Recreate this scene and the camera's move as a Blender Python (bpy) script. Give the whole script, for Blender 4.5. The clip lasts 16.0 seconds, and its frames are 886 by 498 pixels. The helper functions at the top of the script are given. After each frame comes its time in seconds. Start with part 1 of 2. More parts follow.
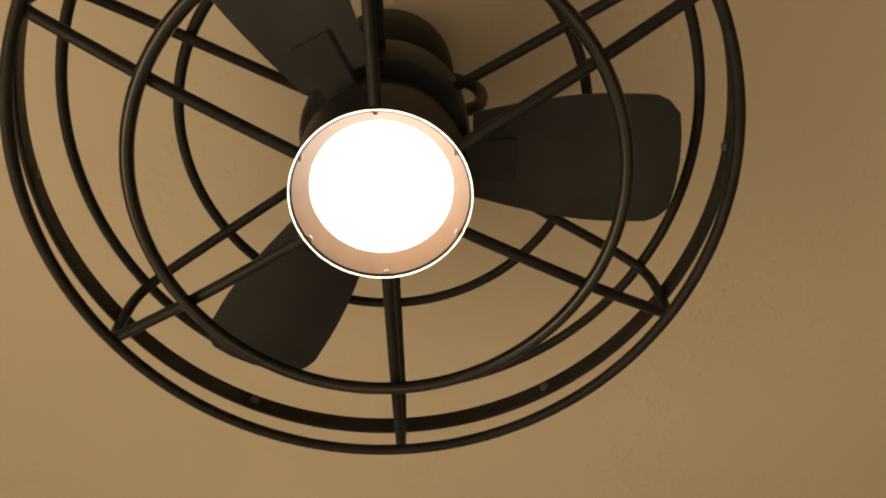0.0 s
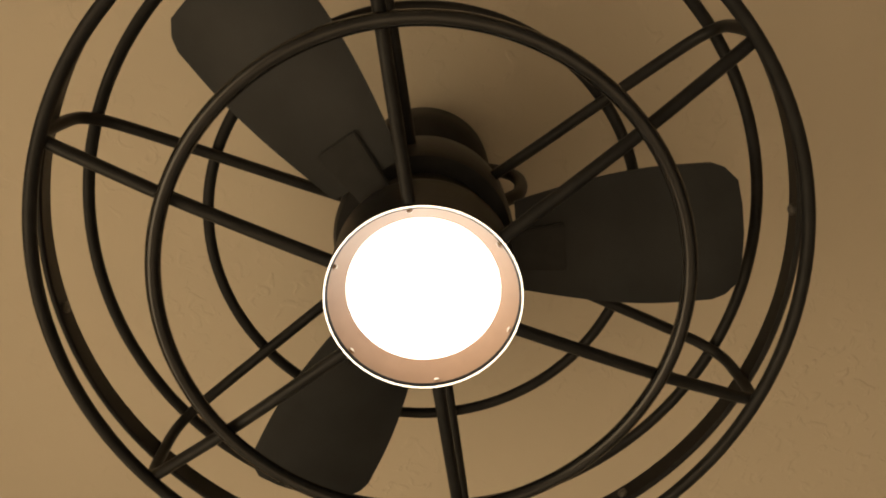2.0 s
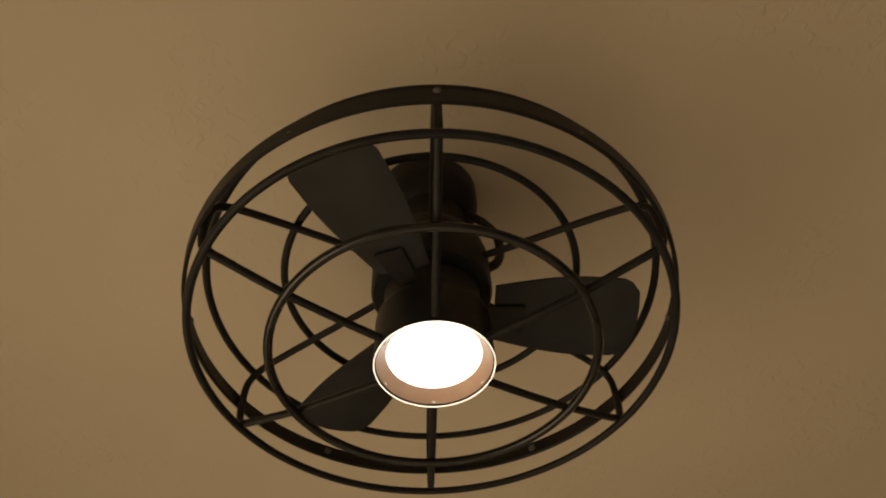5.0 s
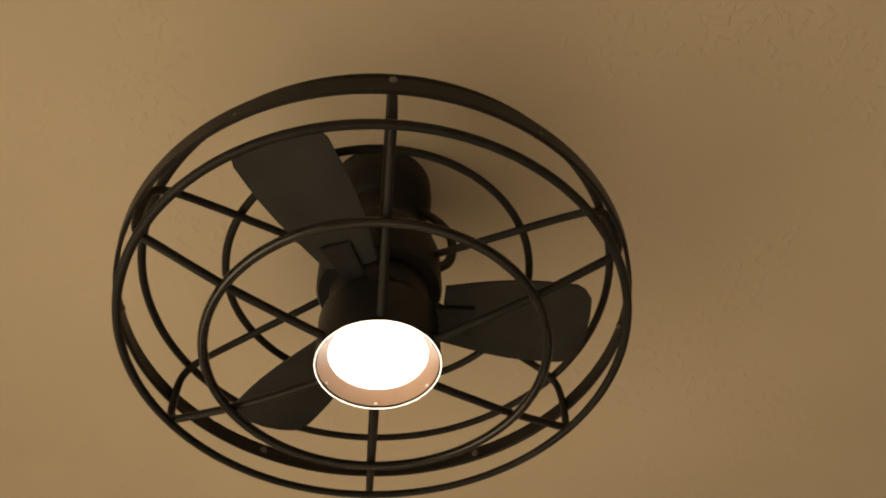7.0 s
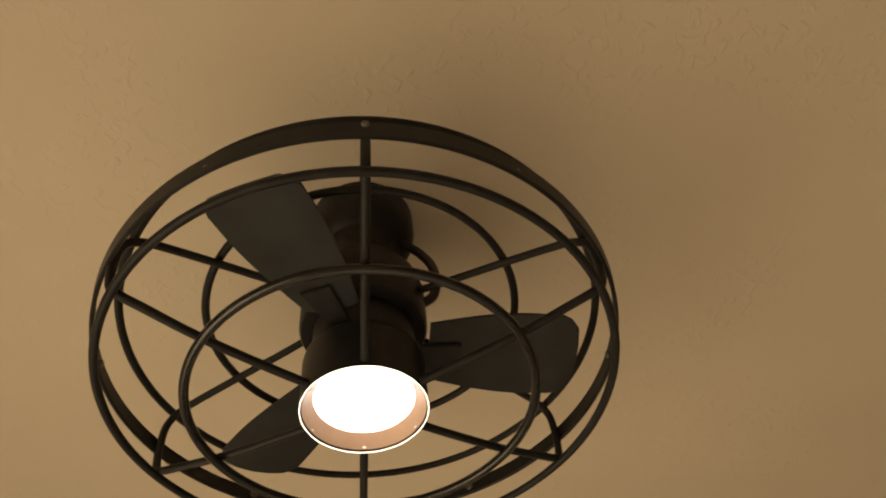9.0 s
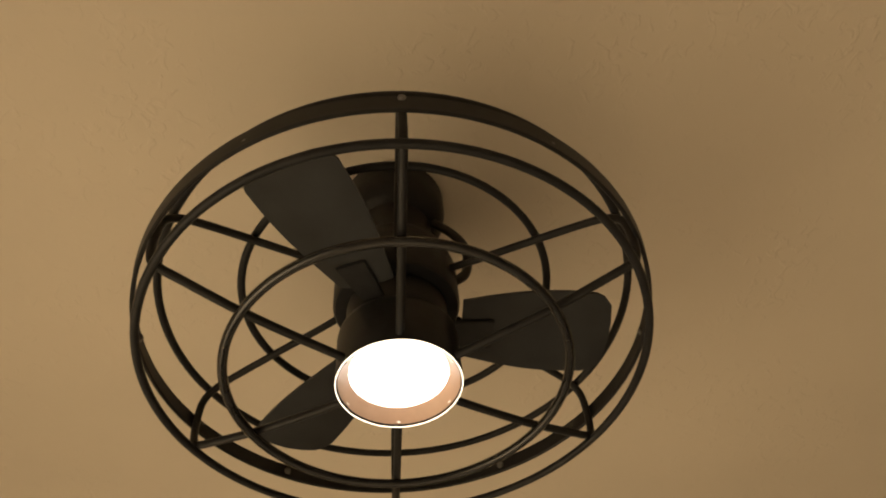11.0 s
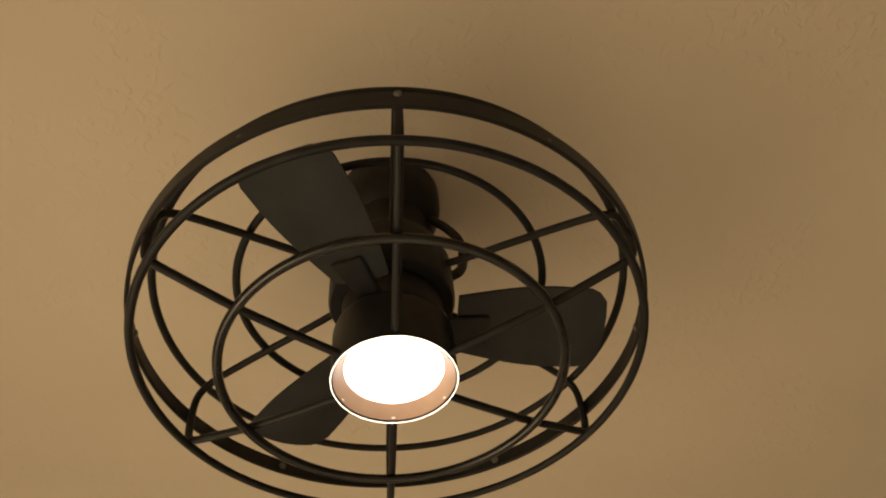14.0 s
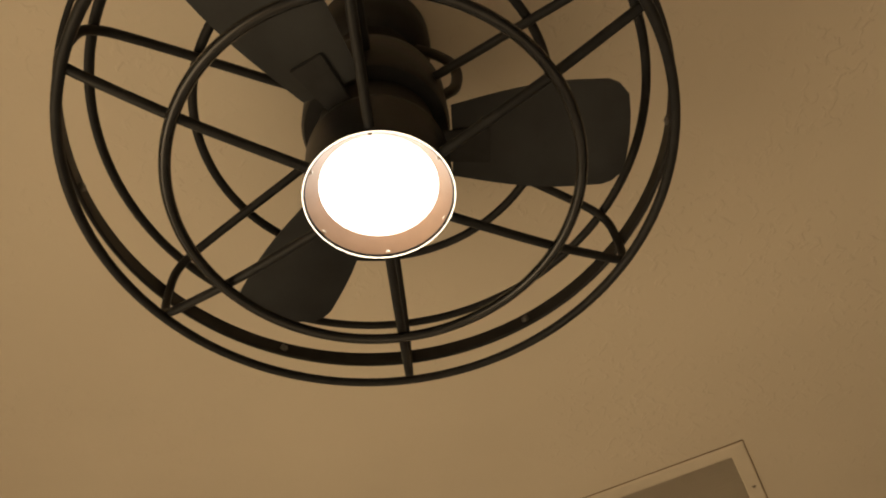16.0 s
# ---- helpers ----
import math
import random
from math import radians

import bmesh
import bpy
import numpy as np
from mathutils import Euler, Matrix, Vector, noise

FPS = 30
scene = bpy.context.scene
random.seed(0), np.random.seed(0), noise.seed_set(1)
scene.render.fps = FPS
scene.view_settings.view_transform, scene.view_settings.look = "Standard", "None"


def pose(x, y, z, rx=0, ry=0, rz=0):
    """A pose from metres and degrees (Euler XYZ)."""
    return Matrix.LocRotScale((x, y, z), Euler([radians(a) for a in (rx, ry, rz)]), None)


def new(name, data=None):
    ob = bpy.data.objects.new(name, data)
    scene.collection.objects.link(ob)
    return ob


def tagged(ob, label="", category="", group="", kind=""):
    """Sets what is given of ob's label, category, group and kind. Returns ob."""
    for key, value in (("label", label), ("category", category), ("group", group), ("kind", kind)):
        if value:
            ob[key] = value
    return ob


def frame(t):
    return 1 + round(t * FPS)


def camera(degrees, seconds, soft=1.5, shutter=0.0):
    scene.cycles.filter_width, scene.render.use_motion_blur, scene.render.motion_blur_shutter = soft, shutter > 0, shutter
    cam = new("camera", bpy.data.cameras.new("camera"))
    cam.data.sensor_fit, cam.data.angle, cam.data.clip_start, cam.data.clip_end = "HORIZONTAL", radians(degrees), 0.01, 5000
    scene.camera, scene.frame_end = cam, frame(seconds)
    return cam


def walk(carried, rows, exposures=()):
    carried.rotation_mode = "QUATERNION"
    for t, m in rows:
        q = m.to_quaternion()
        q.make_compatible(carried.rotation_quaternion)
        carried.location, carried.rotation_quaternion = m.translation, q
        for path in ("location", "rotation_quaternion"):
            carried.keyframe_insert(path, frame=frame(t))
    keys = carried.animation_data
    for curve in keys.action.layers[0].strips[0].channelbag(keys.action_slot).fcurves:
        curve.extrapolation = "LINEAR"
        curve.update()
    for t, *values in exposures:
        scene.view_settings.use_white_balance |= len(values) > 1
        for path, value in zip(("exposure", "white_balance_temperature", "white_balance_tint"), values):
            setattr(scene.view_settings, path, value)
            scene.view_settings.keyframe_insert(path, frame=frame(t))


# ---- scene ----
cam = camera(61.06, 16.0, soft=2.0)
# ---- cam rows ----
ROWS = [  # seconds, place in metres, turn in degrees
    (0.0, 0.0298, -0.2184, 1.6385, 151.47, 2.30, 1.50),
    (0.5, 0.0381, -0.1772, 1.6534, 154.72, 1.89, 4.49),
    (1.0, 0.0297, -0.1834, 1.6681, 157.52, 1.46, 6.74),
    (1.5, 0.0316, -0.1963, 1.6765, 158.80, 1.23, 7.92),
    (2.0, 0.0308, -0.2011, 1.6767, 159.13, 1.20, 7.78),
    (2.5, 0.0326, -0.2176, 1.6722, 157.36, 1.03, 6.38),
    (3.0, 0.0147, -0.2942, 1.6244, 151.02, 1.59, 3.08),
    (3.5, 0.0026, -0.4765, 1.5683, 146.05, 2.27, 0.75),
    (4.0, -0.0252, -0.5804, 1.5618, 143.33, 2.33, -0.62),
    (4.2, -0.0221, -0.5898, 1.5608, 143.25, 2.29, -0.61),
    (6.3, -0.0296, -0.5481, 1.5741, 141.47, 1.90, -4.19),
    (6.5, -0.0230, -0.5479, 1.5763, 141.92, 2.16, -4.74),
    (7.0, -0.0177, -0.5607, 1.5851, 142.27, 3.15, -5.54),
    (7.5, -0.0173, -0.5759, 1.5951, 142.54, 3.97, -5.52),
    (8.0, -0.0123, -0.5785, 1.6147, 142.99, 4.66, -5.02),
    (8.5, -0.0061, -0.5785, 1.6144, 143.13, 5.16, -4.44),
    (9.0, -0.0067, -0.5805, 1.6146, 142.81, 5.22, -3.86),
    (9.5, -0.0139, -0.5777, 1.6151, 142.82, 4.94, -3.43),
    (10.0, -0.0180, -0.5699, 1.6007, 142.77, 4.28, -2.77),
    (12.5, -0.0237, -0.5664, 1.5999, 142.13, 3.82, -3.57),
    (13.0, -0.0186, -0.5665, 1.6016, 141.99, 3.97, -3.88),
    (13.5, -0.0173, -0.5707, 1.6075, 141.80, 4.03, -3.89),
    (14.0, -0.0218, -0.5696, 1.6036, 141.88, 4.26, -3.24),
    (14.5, -0.0210, -0.5507, 1.5976, 141.96, 4.45, -1.94),
    (15.0, -0.0019, -0.4760, 1.6128, 141.74, 4.53, 0.31),
    (15.5, 0.0229, -0.3974, 1.5991, 141.99, 5.01, 2.61),
    (16.0, 0.0326, -0.3565, 1.5922, 141.68, 5.25, 4.38),
]
# ---- cam end ----
EXPOSURE = [(0.0, -0.15), (1.0, -0.2), (2.7, -0.4), (3.5, -0.72), (4.2, -0.78), (6.3, -0.35), (7.5, -0.18), (9.0, -0.1), (14.5, -0.1), (16.0, -0.25)]
walk(cam, [(t, pose(x, y, z, rx, ry, rz)) for t, x, y, z, rx, ry, rz in ROWS], EXPOSURE)

# ---- light: the fan's own lamp, bounced by the room ----
CEIL = 2.44                    # height of the ceiling
BASE = 2.145                   # height of the lowest large ring of the cage
world = bpy.data.worlds.new("room_air")
world.use_nodes = True
world.node_tree.nodes["Background"].inputs[0].default_value = (0.9, 0.7, 0.5, 1)
world.node_tree.nodes["Background"].inputs[1].default_value = 0.0
scene.world = world
lamp = new("fan_lamp", bpy.data.lights.new("fan_lamp", "AREA"))
lamp.data.shape, lamp.data.size, lamp.data.spread = "DISK", 0.056, radians(140)
lamp.data.energy, lamp.data.color = 242.0, (1.0, 0.81, 0.565)
lamp.matrix_world = pose(0, 0, BASE - 0.0155)


# ---- materials ----
def material(name, colour, rough=0.5, metal=0.0, vary=0.12, scale=30.0, bump=0.0, bump_scale=200.0, spec=0.5):
    m = bpy.data.materials.new(name)
    m.use_nodes = True
    nt, nodes = m.node_tree, m.node_tree.nodes
    b = nodes["Principled BSDF"]
    co = nodes.new("ShaderNodeTexCoord")
    n1 = nodes.new("ShaderNodeTexNoise")
    n1.inputs["Scale"].default_value, n1.inputs["Detail"].default_value = scale, 5
    nt.links.new(co.outputs["Object"], n1.inputs["Vector"])
    ramp = nodes.new("ShaderNodeValToRGB")
    lo = [c * (1 - vary) for c in colour]
    hi = [min(1, c * (1 + vary)) for c in colour]
    ramp.color_ramp.elements[0].color, ramp.color_ramp.elements[0].position = (*lo, 1), 0.3
    ramp.color_ramp.elements[1].color, ramp.color_ramp.elements[1].position = (*hi, 1), 0.7
    nt.links.new(n1.outputs["Fac"], ramp.inputs["Fac"])
    nt.links.new(ramp.outputs["Color"], b.inputs["Base Color"])
    rr = nodes.new("ShaderNodeMapRange")
    rr.inputs["To Min"].default_value, rr.inputs["To Max"].default_value = rough * 0.85, min(1, rough * 1.15)
    nt.links.new(n1.outputs["Fac"], rr.inputs["Value"])
    nt.links.new(rr.outputs["Result"], b.inputs["Roughness"])
    b.inputs["Metallic"].default_value = metal
    b.inputs["Specular IOR Level"].default_value = spec
    if bump:
        n2 = nodes.new("ShaderNodeTexNoise")
        n2.inputs["Scale"].default_value, n2.inputs["Detail"].default_value = bump_scale, 3
        nt.links.new(co.outputs["Object"], n2.inputs["Vector"])
        bp = nodes.new("ShaderNodeBump")
        bp.inputs["Strength"].default_value, bp.inputs["Distance"].default_value = bump, 0.001
        nt.links.new(n2.outputs["Fac"], bp.inputs["Height"])
        nt.links.new(bp.outputs["Normal"], b.inputs["Normal"])
    return m


def ceiling_material():
    """Painted knock-down plaster: flattened islands with crisp low edges, and fine roller grain."""
    m = material("ceiling_plaster", (0.70, 0.63, 0.52), 0.75, vary=0.035, scale=3.0)
    nt, nodes = m.node_tree, m.node_tree.nodes
    b = nodes["Principled BSDF"]
    co = nodes.new("ShaderNodeTexCoord")
    big = nodes.new("ShaderNodeTexNoise")
    big.inputs["Scale"].default_value, big.inputs["Detail"].default_value, big.inputs["Distortion"].default_value = 52, 2.0, 0.7
    step = nodes.new("ShaderNodeMapRange")
    step.interpolation_type = "SMOOTHSTEP"
    step.inputs["From Min"].default_value, step.inputs["From Max"].default_value = 0.53, 0.66
    patch = nodes.new("ShaderNodeTexNoise")
    patch.inputs["Scale"].default_value, patch.inputs["Detail"].default_value = 5.0, 1.0
    where = nodes.new("ShaderNodeMapRange")
    where.inputs["From Min"].default_value, where.inputs["From Max"].default_value = 0.40, 0.62
    where.inputs["To Min"].default_value, where.inputs["To Max"].default_value = 0.25, 1.25
    isle = nodes.new("ShaderNodeMath")
    isle.operation = "MULTIPLY"
    nt.links.new(co.outputs["Object"], patch.inputs["Vector"])
    nt.links.new(patch.outputs["Fac"], where.inputs["Value"])
    nt.links.new(step.outputs["Result"], isle.inputs[0])
    nt.links.new(where.outputs["Result"], isle.inputs[1])
    fine = nodes.new("ShaderNodeTexNoise")
    fine.inputs["Scale"].default_value, fine.inputs["Detail"].default_value = 160, 4
    add = nodes.new("ShaderNodeMath")
    add.operation = "MULTIPLY_ADD"
    add.inputs[1].default_value = 0.22
    bp = nodes.new("ShaderNodeBump")
    bp.inputs["Strength"].default_value, bp.inputs["Distance"].default_value = 0.31, 0.0018
    nt.links.new(co.outputs["Object"], big.inputs["Vector"])
    nt.links.new(co.outputs["Object"], fine.inputs["Vector"])
    nt.links.new(big.outputs["Fac"], step.inputs["Value"])
    nt.links.new(fine.outputs["Fac"], add.inputs[0])
    nt.links.new(isle.outputs["Value"], add.inputs[2])
    nt.links.new(add.outputs["Value"], bp.inputs["Height"])
    nt.links.new(bp.outputs["Normal"], b.inputs["Normal"])
    return m


M_CEIL = ceiling_material()
M_WALL = material("wall_paint", (0.80, 0.73, 0.61), 0.7, vary=0.04, scale=4, bump=0.15, bump_scale=120)
M_FLOOR = material("dark_floor", (0.085, 0.07, 0.052), 0.95, vary=0.15, scale=60, bump=0.6, bump_scale=500)
M_BLACK = material("black_powder_coat", (0.018, 0.019, 0.021), 0.42, vary=0.25, scale=60, bump=0.1, bump_scale=900, spec=0.22)
M_GLOSS = material("worn_black_enamel", (0.018, 0.019, 0.021), 0.05, vary=0.2, scale=60)
M_BLADE = material("black_blade", (0.028, 0.031, 0.035), 0.5, vary=0.2, scale=25, bump=0.08, bump_scale=300, spec=0.3)
M_SCREW = material("screw_steel", (0.16, 0.155, 0.15), 0.4, metal=0.5, vary=0.2, scale=300)
M_REFL = material("lamp_reflector", (0.42, 0.27, 0.18), 0.45, vary=0.05, scale=80)
M_VENT = material("vent_enamel", (0.72, 0.65, 0.54), 0.45, vary=0.05, scale=18, bump=0.08, bump_scale=200)
M_DUCT = material("duct_dark", (0.26, 0.22, 0.17), 0.8, vary=0.2, scale=20)
# dark brown that paints the shadow gap round the grille
M_GAP_SHADE = material("gap_shade", (0.25, 0.185, 0.11), 0.9, vary=0.4, scale=90)
# pale base colour paints the glint on the reflector's screw tips
M_GLINT = material("painted_glint", (0.85, 0.80, 0.72), 0.35, vary=0.05, scale=200)
M_CABLE = material("cable_sheath", (0.02, 0.02, 0.02), 0.5, vary=0.2, scale=100)


def glow(name, colour, strength):
    m = bpy.data.materials.new(name)
    m.use_nodes = True
    nt, nodes = m.node_tree, m.node_tree.nodes
    b = nodes["Principled BSDF"]
    b.inputs["Base Color"].default_value = (*colour, 1)
    b.inputs["Emission Color"].default_value = (*colour, 1)
    b.inputs["Emission Strength"].default_value = strength
    return m


M_LED = glow("lamp_diffuser", (1.0, 0.93, 0.82), 6.0)
M_RIM = glow("lamp_rim", (1.0, 0.86, 0.66), 3.5)


# ---- mesh helpers ----
def part(name, bm, mat, parent=None, label="", smooth=True):
    me = bpy.data.meshes.new(name)
    bm.normal_update()
    bm.to_mesh(me)
    bm.free()
    me.materials.append(mat)
    if smooth:
        for p in me.polygons:
            p.use_smooth = True
        me.set_sharp_from_angle(angle=radians(38))
    ob = new(name, me)
    if parent is not None:
        ob.parent = parent
    if label:
        tagged(ob, label)
    return ob


def sweep(path, section, closed=False, up=Vector((0, 0, 1)), bm=None):
    """Carries a closed section (list of sideways, upward offsets) along a path."""
    bm = bm or bmesh.new()
    n, rows = len(path), []
    for i, p in enumerate(path):
        a = path[(i - 1) % n] if closed or i else p
        b = path[(i + 1) % n] if closed or i < n - 1 else p
        t = (b - a).normalized()
        s = t.cross(up)
        s = s.normalized() if s.length > 1e-6 else Vector((1, 0, 0))
        u = s.cross(t).normalized()
        rows.append([bm.verts.new(p + s * x + u * y) for x, y in section])
    m = len(section)
    for i in range(n if closed else n - 1):
        r, q = rows[i], rows[(i + 1) % n]
        for k in range(m):
            bm.faces.new((r[k], r[(k + 1) % m], q[(k + 1) % m], q[k]))
    if not closed:
        bm.faces.new(rows[0][::-1])
        bm.faces.new(rows[-1])
    bmesh.ops.recalc_face_normals(bm, faces=bm.faces)
    return bm


def rod(r, n=10):
    return [(r * math.cos(2 * math.pi * k / n), r * math.sin(2 * math.pi * k / n)) for k in range(n)]


def strip(w, h, c=0.0012):
    return [(-w + c, -h), (w - c, -h), (w, -h + c), (w, h - c), (w - c, h), (-w + c, h), (-w, h - c), (-w, -h + c)]


def circle(r, z, cx=0.0, cy=0.0, n=128):
    """A level hoop about (cx, cy)."""
    return [Vector((cx + r * math.cos(2 * math.pi * k / n), cy + r * math.sin(2 * math.pi * k / n), z)) for k in range(n)]


def lathe(profile, n=72):
    """Turns (radius, height) pairs about the upright axis; radius 0 closes the end."""
    bm = bmesh.new()
    rows = []
    for r, z in profile:
        if r < 1e-6:
            rows.append([bm.verts.new((0, 0, z))])
        else:
            rows.append([bm.verts.new((r * math.cos(2 * math.pi * k / n), r * math.sin(2 * math.pi * k / n), z)) for k in range(n)])
    for a, b in zip(rows, rows[1:]):
        for k in range(n):
            j = (k + 1) % n
            if len(a) == 1:
                bm.faces.new((a[0], b[k], b[j]))
            elif len(b) == 1:
                bm.faces.new((a[k], a[j], b[0]))
            else:
                bm.faces.new((a[k], a[j], b[j], b[k]))
    bmesh.ops.recalc_face_normals(bm, faces=bm.faces)
    return bm


def spline(points, n=8):
    """A smooth path through the points (Catmull-Rom)."""
    p = [Vector(q) for q in points]
    p = [2 * p[0] - p[1], *p, 2 * p[-1] - p[-2]]
    out = []
    for i in range(1, len(p) - 2):
        for k in range(n):
            t = k / n
            out.append(0.5 * (2 * p[i] + (p[i + 1] - p[i - 1]) * t + (2 * p[i - 1] - 5 * p[i] + 4 * p[i + 1] - p[i + 2]) * t * t
                              + (3 * p[i] - p[i - 1] - 3 * p[i + 1] + p[i + 2]) * t ** 3))
    return out + [p[-2]]


def box(x0, x1, y0, y1, z0, z1, bevel=0.0, bm=None):
    own = bm is None
    bm = bm or bmesh.new()
    vs = [bm.verts.new((x, y, z)) for z in (z0, z1) for y in (y0, y1) for x in (x0, x1)]
    for f in ((0, 2, 3, 1), (4, 5, 7, 6), (0, 1, 5, 4), (2, 6, 7, 3), (0, 4, 6, 2), (1, 3, 7, 5)):
        bm.faces.new([vs[i] for i in f])
    if bevel and own:
        bmesh.ops.bevel(bm, geom=bm.edges[:], offset=bevel, segments=2, affect="EDGES")
    return bm


# ---- the room ----
# walls and floor are unseen, placed and toned to shape bounce on the ceiling
X0, X1, Y0, Y1 = -1.25, 6.0, -3.6, 3.4
for name, dims, mat in (("wall_north", (X0 - 0.12, X1 + 0.12, Y1, Y1 + 0.12, 0, CEIL), M_WALL), ("wall_south", (X0 - 0.12, X1 + 0.12, Y0 - 0.12, Y0, 0, CEIL), M_WALL),
                        ("wall_west", (X0 - 0.12, X0, Y0, Y1, 0, CEIL), M_WALL), ("wall_east", (X1, X1 + 0.12, Y0, Y1, 0, CEIL), M_WALL)):
    tagged(part(name, box(*dims), mat, smooth=False), "unseen plain painted wall, added to close the room and bounce light", "wall", kind="structure")
tagged(part("floor", box(X0 - 0.12, X1 + 0.12, Y0 - 0.12, Y1 + 0.12, -0.1, 0), M_FLOOR, smooth=False), "unseen floor of the room, added dark to limit its bounce", "floor", kind="structure")

# the ceiling is a slab with the grille's opening cut through it
GRILLE = pose(0.595, 0.872, CEIL, 0, 0, 67.0)
GX, GY, GB, GC = 0.33, 0.60, 0.0316, 0.039      # grille's sides and its borders
hole = [GRILLE @ Vector(p) for p in ((GC - 0.016, GB - 0.02, 0), (GX - GC + 0.016, GB - 0.02, 0), (GX - GC + 0.016, GY - GB + 0.02, 0), (GC - 0.016, GY - GB + 0.02, 0))]
bm = bmesh.new()
outer = [Vector(p) for p in ((X0 - 0.12, Y0 - 0.12, CEIL), (X1 + 0.12, Y0 - 0.12, CEIL), (X1 + 0.12, Y1 + 0.12, CEIL), (X0 - 0.12, Y1 + 0.12, CEIL))]
order = [min(range(4), key=lambda i, o=o: (hole[i] - o).length) for o in outer]
first = order[0]
hole = [hole[(first + i) % 4] for i in range(4)]
lift = Vector((0, 0, 0.1))
lo_o, lo_h = [bm.verts.new(p) for p in outer], [bm.verts.new(p) for p in hole]
hi_o, hi_h = [bm.verts.new(p + lift) for p in outer], [bm.verts.new(p + lift) for p in hole]
for i in range(4):
    j = (i + 1) % 4
    for quad in ((lo_o[i], lo_o[j], lo_h[j], lo_h[i]), (hi_o[i], hi_h[i], hi_h[j], hi_o[j]), (lo_o[i], hi_o[i], hi_o[j], lo_o[j]), (lo_h[i], lo_h[j], hi_h[j], hi_h[i])):
        bm.faces.new(quad)
bmesh.ops.recalc_face_normals(bm, faces=bm.faces)
tagged(part("ceiling", bm, M_CEIL, smooth=False), "beige painted ceiling with knock-down plaster texture", "ceiling", kind="structure")

# ---- the caged fan ----
fan = tagged(new("ceiling_fan"), "black caged ceiling fan with round lamp, switched on", "ceiling fan")
fan.location = (0, 0, BASE)
ROD = 0.0045
part("cage_ring", sweep(circle(0.26, 0.0), rod(ROD), True), M_BLACK, fan)
part("cage_ring", sweep(circle(0.2601, 0.0883, 0.0017), rod(ROD), True), M_BLACK, fan)
part("cage_ring", sweep(circle(0.1736, 0.1086), rod(ROD), True), M_BLACK, fan)
part("cage_ring", sweep(circle(0.1742, -0.0200), rod(0.005, 16), True), M_GLOSS, fan)
BAND, BAND_Z = 0.2727, 0.0458           # radius and height of the stout hoop, whose strip flares a little upwards
band = part("cage_band", sweep(circle(BAND, BAND_Z, n=160), [(0.99 * x + 0.14 * y, 0.99 * y - 0.14 * x) for x, y in strip(0.0022, 0.0107, 0.0014)], True), M_BLACK, fan, "stout black hoop with small screws")
BOLT = [(0, 0.002), (0.003, 0.0018), (0.003, -0.002), (0.0042, -0.002), (0.0042, -0.0046), (0.0034, -0.0053), (0.0019, -0.0053), (0.0017, -0.0062), (0, -0.0064)]
for deg in (30, 90, 150, 210, 270, 330):
    a = radians(deg)
    s = part("screw", lathe(BOLT, 14), M_SCREW, band, "small steel screw with its nut")
    s.matrix_local = pose(-BAND * math.sin(a), -BAND * math.cos(a), BAND_Z - 0.001, 90, 0, -deg)
rivet = part("screw", lathe([(0, 0.0035), (0.0028, 0.003), (0.004, 0.0012), (0.004, 0)], 14), M_SCREW, band, "small steel screw head")
rivet.matrix_local = pose(0, -BAND - 0.0022, BAND_Z + 0.006, 84, 0, 0)
PROFILE = [(0.046, 0.121), (0.075, 0.1145), (0.11, 0.1085), (0.174, 0.0995), (0.23, 0.0905), (0.2525, 0.0835), (0.2645, 0.0705), (0.2668, 0.047), (0.2655, 0.0235),
           (0.2612, 0.0085), (0.2505, 0.0035), (0.235, 0.0005), (0.174, -0.0105), (0.11, -0.0165), (0.0618, -0.0195)]
for k in range(6):
    a = radians(60 * k)
    part("rib", sweep(spline([(-r * math.sin(a), -r * math.cos(a), z) for r, z in PROFILE], 6), rod(ROD), up=Vector((math.cos(a), -math.sin(a), 0))), M_BLACK, fan)
part("canopy", lathe([(0.0665, CEIL - BASE), (0.0665, 0.268), (0.0645, 0.253), (0.058, 0.239), (0.047, 0.231), (0, 0.229)]), M_BLACK, fan)
part("neck", lathe([(0.047, 0.231), (0.045, 0.222), (0.045, 0.186), (0.049, 0.178)]), M_BLACK, fan)
part("motor_housing", lathe([(0, 0.182), (0.048, 0.18), (0.058, 0.173), (0.067, 0.158), (0.0712, 0.14), (0.0712, 0.088), (0.0685, 0.083), (0, 0.083)]), M_BLACK, fan)
part("blade_hub", lathe([(0, 0.083), (0.05, 0.083), (0.056, 0.079), (0.056, 0.046), (0.05, 0.042), (0, 0.042)]), M_BLACK, fan)
body = part("light_body", lathe([(0, 0.042), (0.058, 0.042), (0.0632, 0.037), (0.0644, 0.030), (0.0644, -0.0262), (0.0642, -0.0280), (0.0634, -0.0284), (0.0627, -0.0276), (0.0522, -0.0125), (0.051, -0.009)]), M_BLACK, fan, "black lamp can")
part("light_ring", sweep(circle(0.0640, -0.0286, n=96), rod(0.0004, 8), True), M_RIM, body, "thin glowing ring at the lamp edge")
part("reflector", lathe([(0.0625, -0.0272), (0.0612, -0.0256), (0.0518, -0.0132), (0.0506, -0.0118)]), M_REFL, body, "warm lit reflector cone")
part("diffuser", lathe([(0.0512, -0.0128), (0.03, -0.0138), (0, -0.0144)]), M_LED, body, "glowing round white diffuser")
tip = None
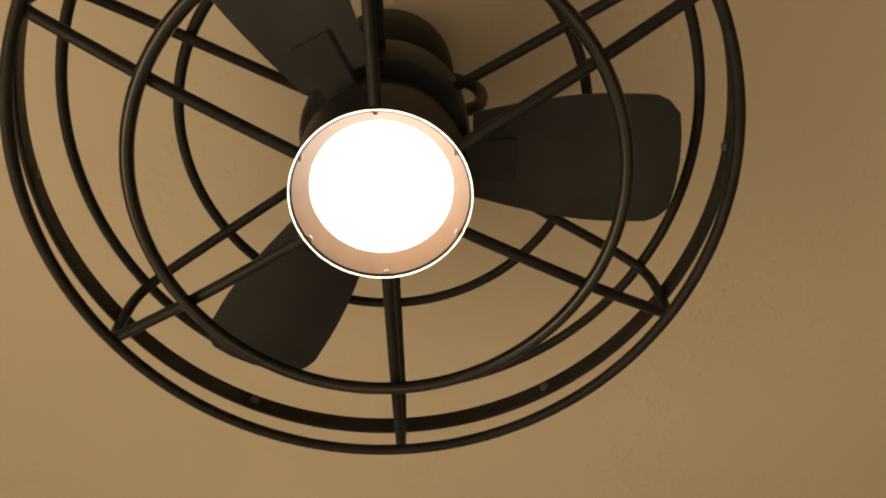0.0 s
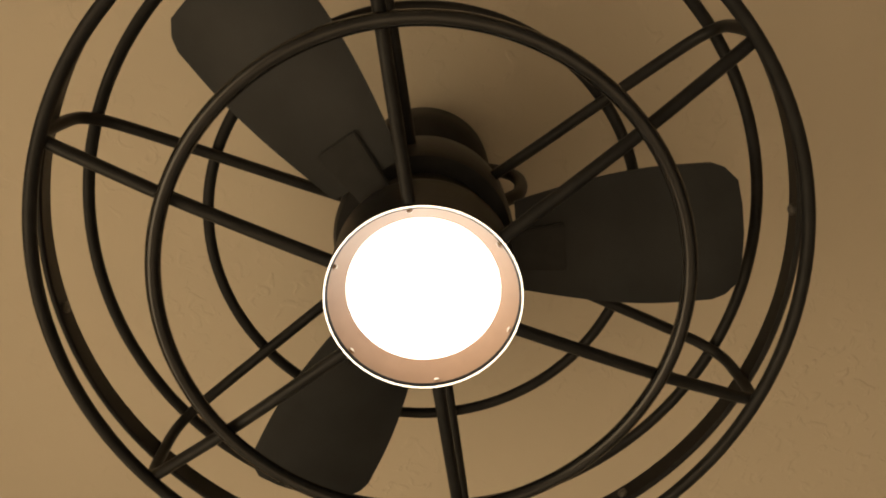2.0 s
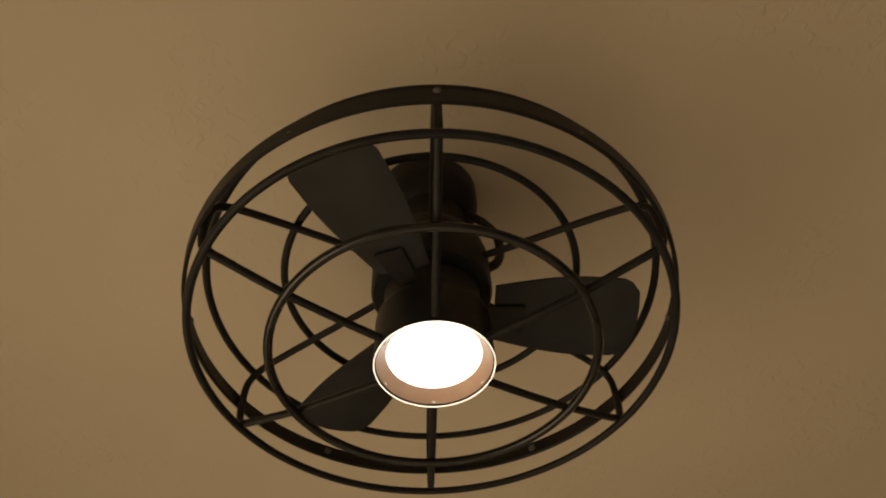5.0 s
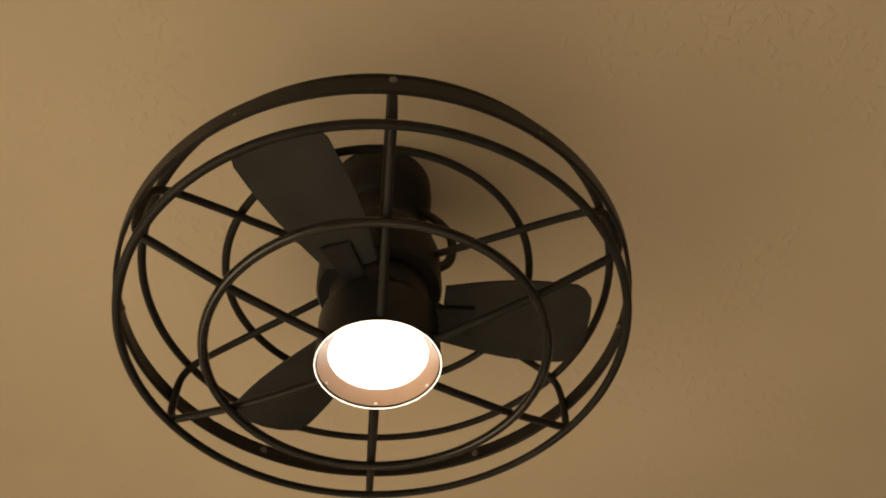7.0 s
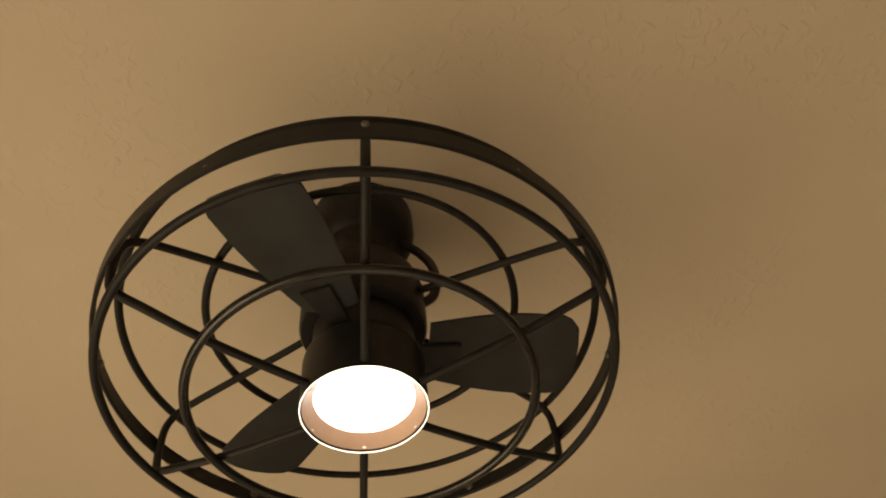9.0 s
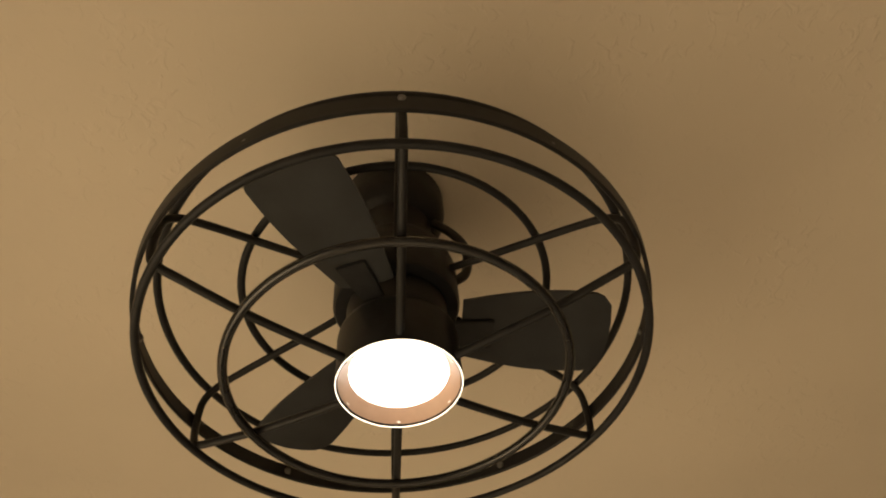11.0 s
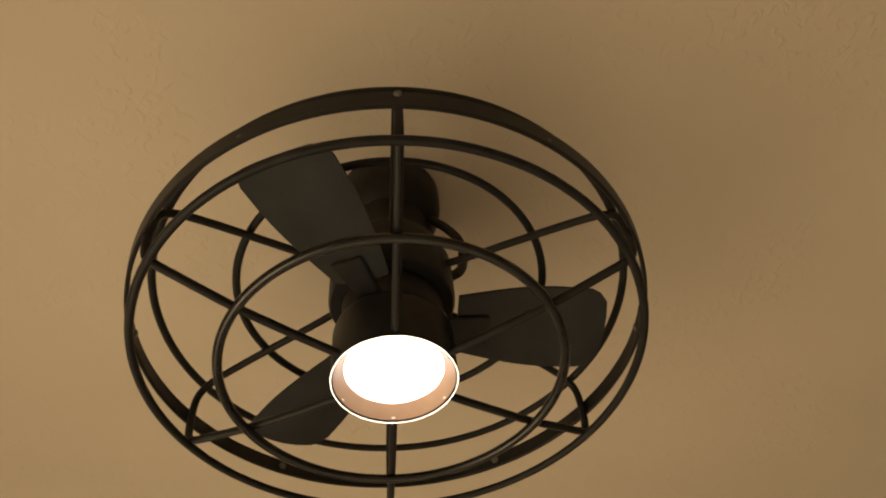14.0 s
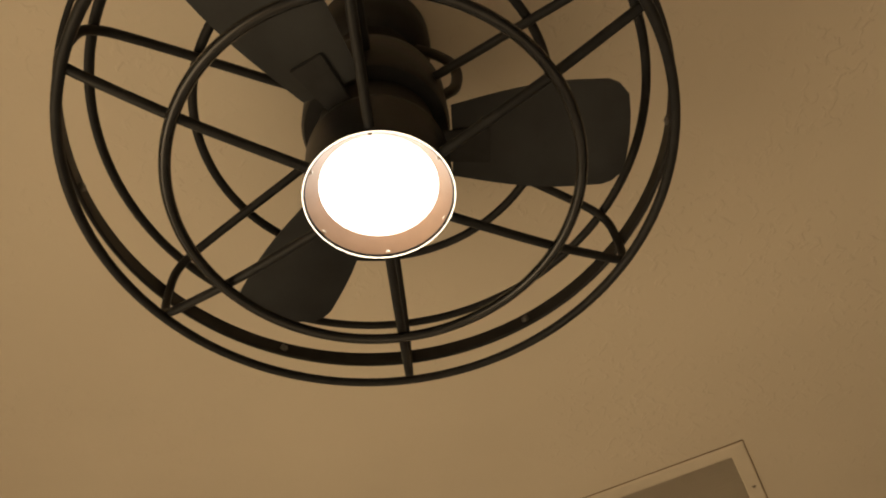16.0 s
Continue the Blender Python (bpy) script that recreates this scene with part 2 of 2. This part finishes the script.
for k in range(6):
    a = radians(60 * k)
    s = part("screw", lathe([(0, 0.0016), (0.0014, 0.0014), (0.0022, 0.0005), (0.0022, 0)], 12), M_GLINT, body, "small steel screw tip, its glint put in as a pale colour") if tip is None else new("screw", tip.data)
    s.parent, tip = body, tip or s
    s.matrix_local = pose(-0.0612 * math.sin(a), -0.0612 * math.cos(a), -0.0246, 58, 0, 180 - 60 * k)
TIP = 0.2385                            # the blades end on a circle just inside the cage
for deg in (4, -118, 124):
    bm = bmesh.new()
    grid = []
    for i in range(17):
        u = i / 16
        half = 0.033 + 0.019 * math.sin(min(1, u * 1.2) * math.pi / 2)
        tw = radians(-17 + 7 * u)
        row = []
        for v in (-1, -0.93, -0.75, -0.4, 0, 0.4, 0.75, 0.93, 1):
            y = v * half
            end = math.sqrt(TIP * TIP - y * y) - 0.016 * max(0.0, (abs(v) - 0.7) / 0.3) ** 3
            row.append((0.07 + (end - 0.07) * u, y * math.cos(tw), 0.060 + y * math.sin(tw) - 0.006 * (1 - v * v)))
        grid.append(row)
    n = len(grid[0]) - 1
    top = [[bm.verts.new((x, y, z + 0.0016)) for x, y, z in g] for g in grid]
    low = [[bm.verts.new((x, y, z - 0.0016)) for x, y, z in g] for g in grid]
    for i in range(16):
        for k in range(n):
            bm.faces.new((top[i][k], top[i + 1][k], top[i + 1][k + 1], top[i][k + 1]))
            bm.faces.new((low[i][k], low[i][k + 1], low[i + 1][k + 1], low[i + 1][k]))
        for k in (0, n):
            bm.faces.new((top[i][k], low[i][k], low[i + 1][k], top[i + 1][k]))
    for i in (0, 16):
        for k in range(n):
            bm.faces.new((top[i][k], top[i][k + 1], low[i][k + 1], low[i][k]))
    bmesh.ops.recalc_face_normals(bm, faces=bm.faces)
    blade = part("fan_blade", bm, M_BLADE, fan, "broad black fan blade")
    blade.rotation_euler = (0, 0, radians(deg))
    bm = box(0.05, 0.105, -0.013, 0.013, 0.0485, 0.0525, 0.001)
    for v in bm.verts:
        v.co.z -= v.co.y * math.tan(radians(15.5))
        v.co.y *= 1.0 + 6.0 * (v.co.x - 0.05)
    part("blade_bracket", bm, M_BLACK, blade)
part("cable", sweep(spline([(0.040, -0.012, 0.243), (0.056, -0.012, 0.229), (0.071, -0.012, 0.213), (0.083, -0.012, 0.190), (0.0865, -0.012, 0.163), (0.081, -0.012, 0.133), (0.066, -0.012, 0.118)]), rod(0.0058, 10), up=Vector((0, 1, 0))), M_CABLE, fan, "black supply cable loop")

# ---- the ceiling vent ----
vent = tagged(new("ceiling_vent"), "painted metal ceiling air grille with fine louvres", "vent")
vent.matrix_world = GRILLE
T = 0.0045                                        # the frame's drop below the ceiling
bm = bmesh.new()                                 # a pressed frame with rounded edges, mitred at the corners
loops = []
for f, z in ((0, -0.0005), (0, -T + 0.0022), (0.06, -T), (0.94, -T), (1, -T + 0.0022), (1, 0.004)):
    gx, gy = GC * f, GB * f
    loops.append([bm.verts.new(p) for p in ((gx, gy, z), (GX - gx, gy, z), (GX - gx, GY - gy, z), (gx, GY - gy, z))])
for p, q in zip(loops, loops[1:]):
    for k in range(4):
        bm.faces.new((p[k], p[(k + 1) % 4], q[(k + 1) % 4], q[k]))
bmesh.ops.recalc_face_normals(bm, faces=bm.faces)
part("frame", bm, M_VENT, vent)
G = 0.0019                                       # width of the dark strip standing in for the shadow gap round the frame
for x0, x1, y0, y1 in ((-G, 0, -G, GY + G), (GX, GX + G, -G, GY + G), (0, GX, -G, 0), (0, GX, GY, GY + G)):
    part("gap_strip", box(x0, x1, y0, y1, -0.0016, -0.0004), M_GAP_SHADE, vent, "thin dark strip added for the shadow gap round the frame", smooth=False)
for x, y in ((0.165, 0.0148), (0.165, GY - 0.0148)):
    s = part("screw", lathe([(0, -0.002), (0.003, -0.0016), (0.0042, 0)], 12), M_DUCT, vent, "small dark screw head")
    s.location = (x, y, -T)
n = 40
slat = None
for k in range(n):
    x = GC + (k + 0.5) * (GX - 2 * GC) / n
    if slat is None:
        slat = part("louvre", box(-0.0048, 0.0048, GB, GY - GB, -0.0005, 0.0005), M_VENT, vent, smooth=False)
        ob = slat
    else:
        ob = new("louvre", slat.data)
        ob.parent = vent
    ob.matrix_local = pose(x, 0, 0.002, 0, -42, 0)
bm = box(GC - 0.015, GX - GC + 0.015, GB - 0.019, GY - GB + 0.019, 0.05, 0.09)
part("duct", bm, M_DUCT, vent, "dark duct behind the louvres", smooth=False)
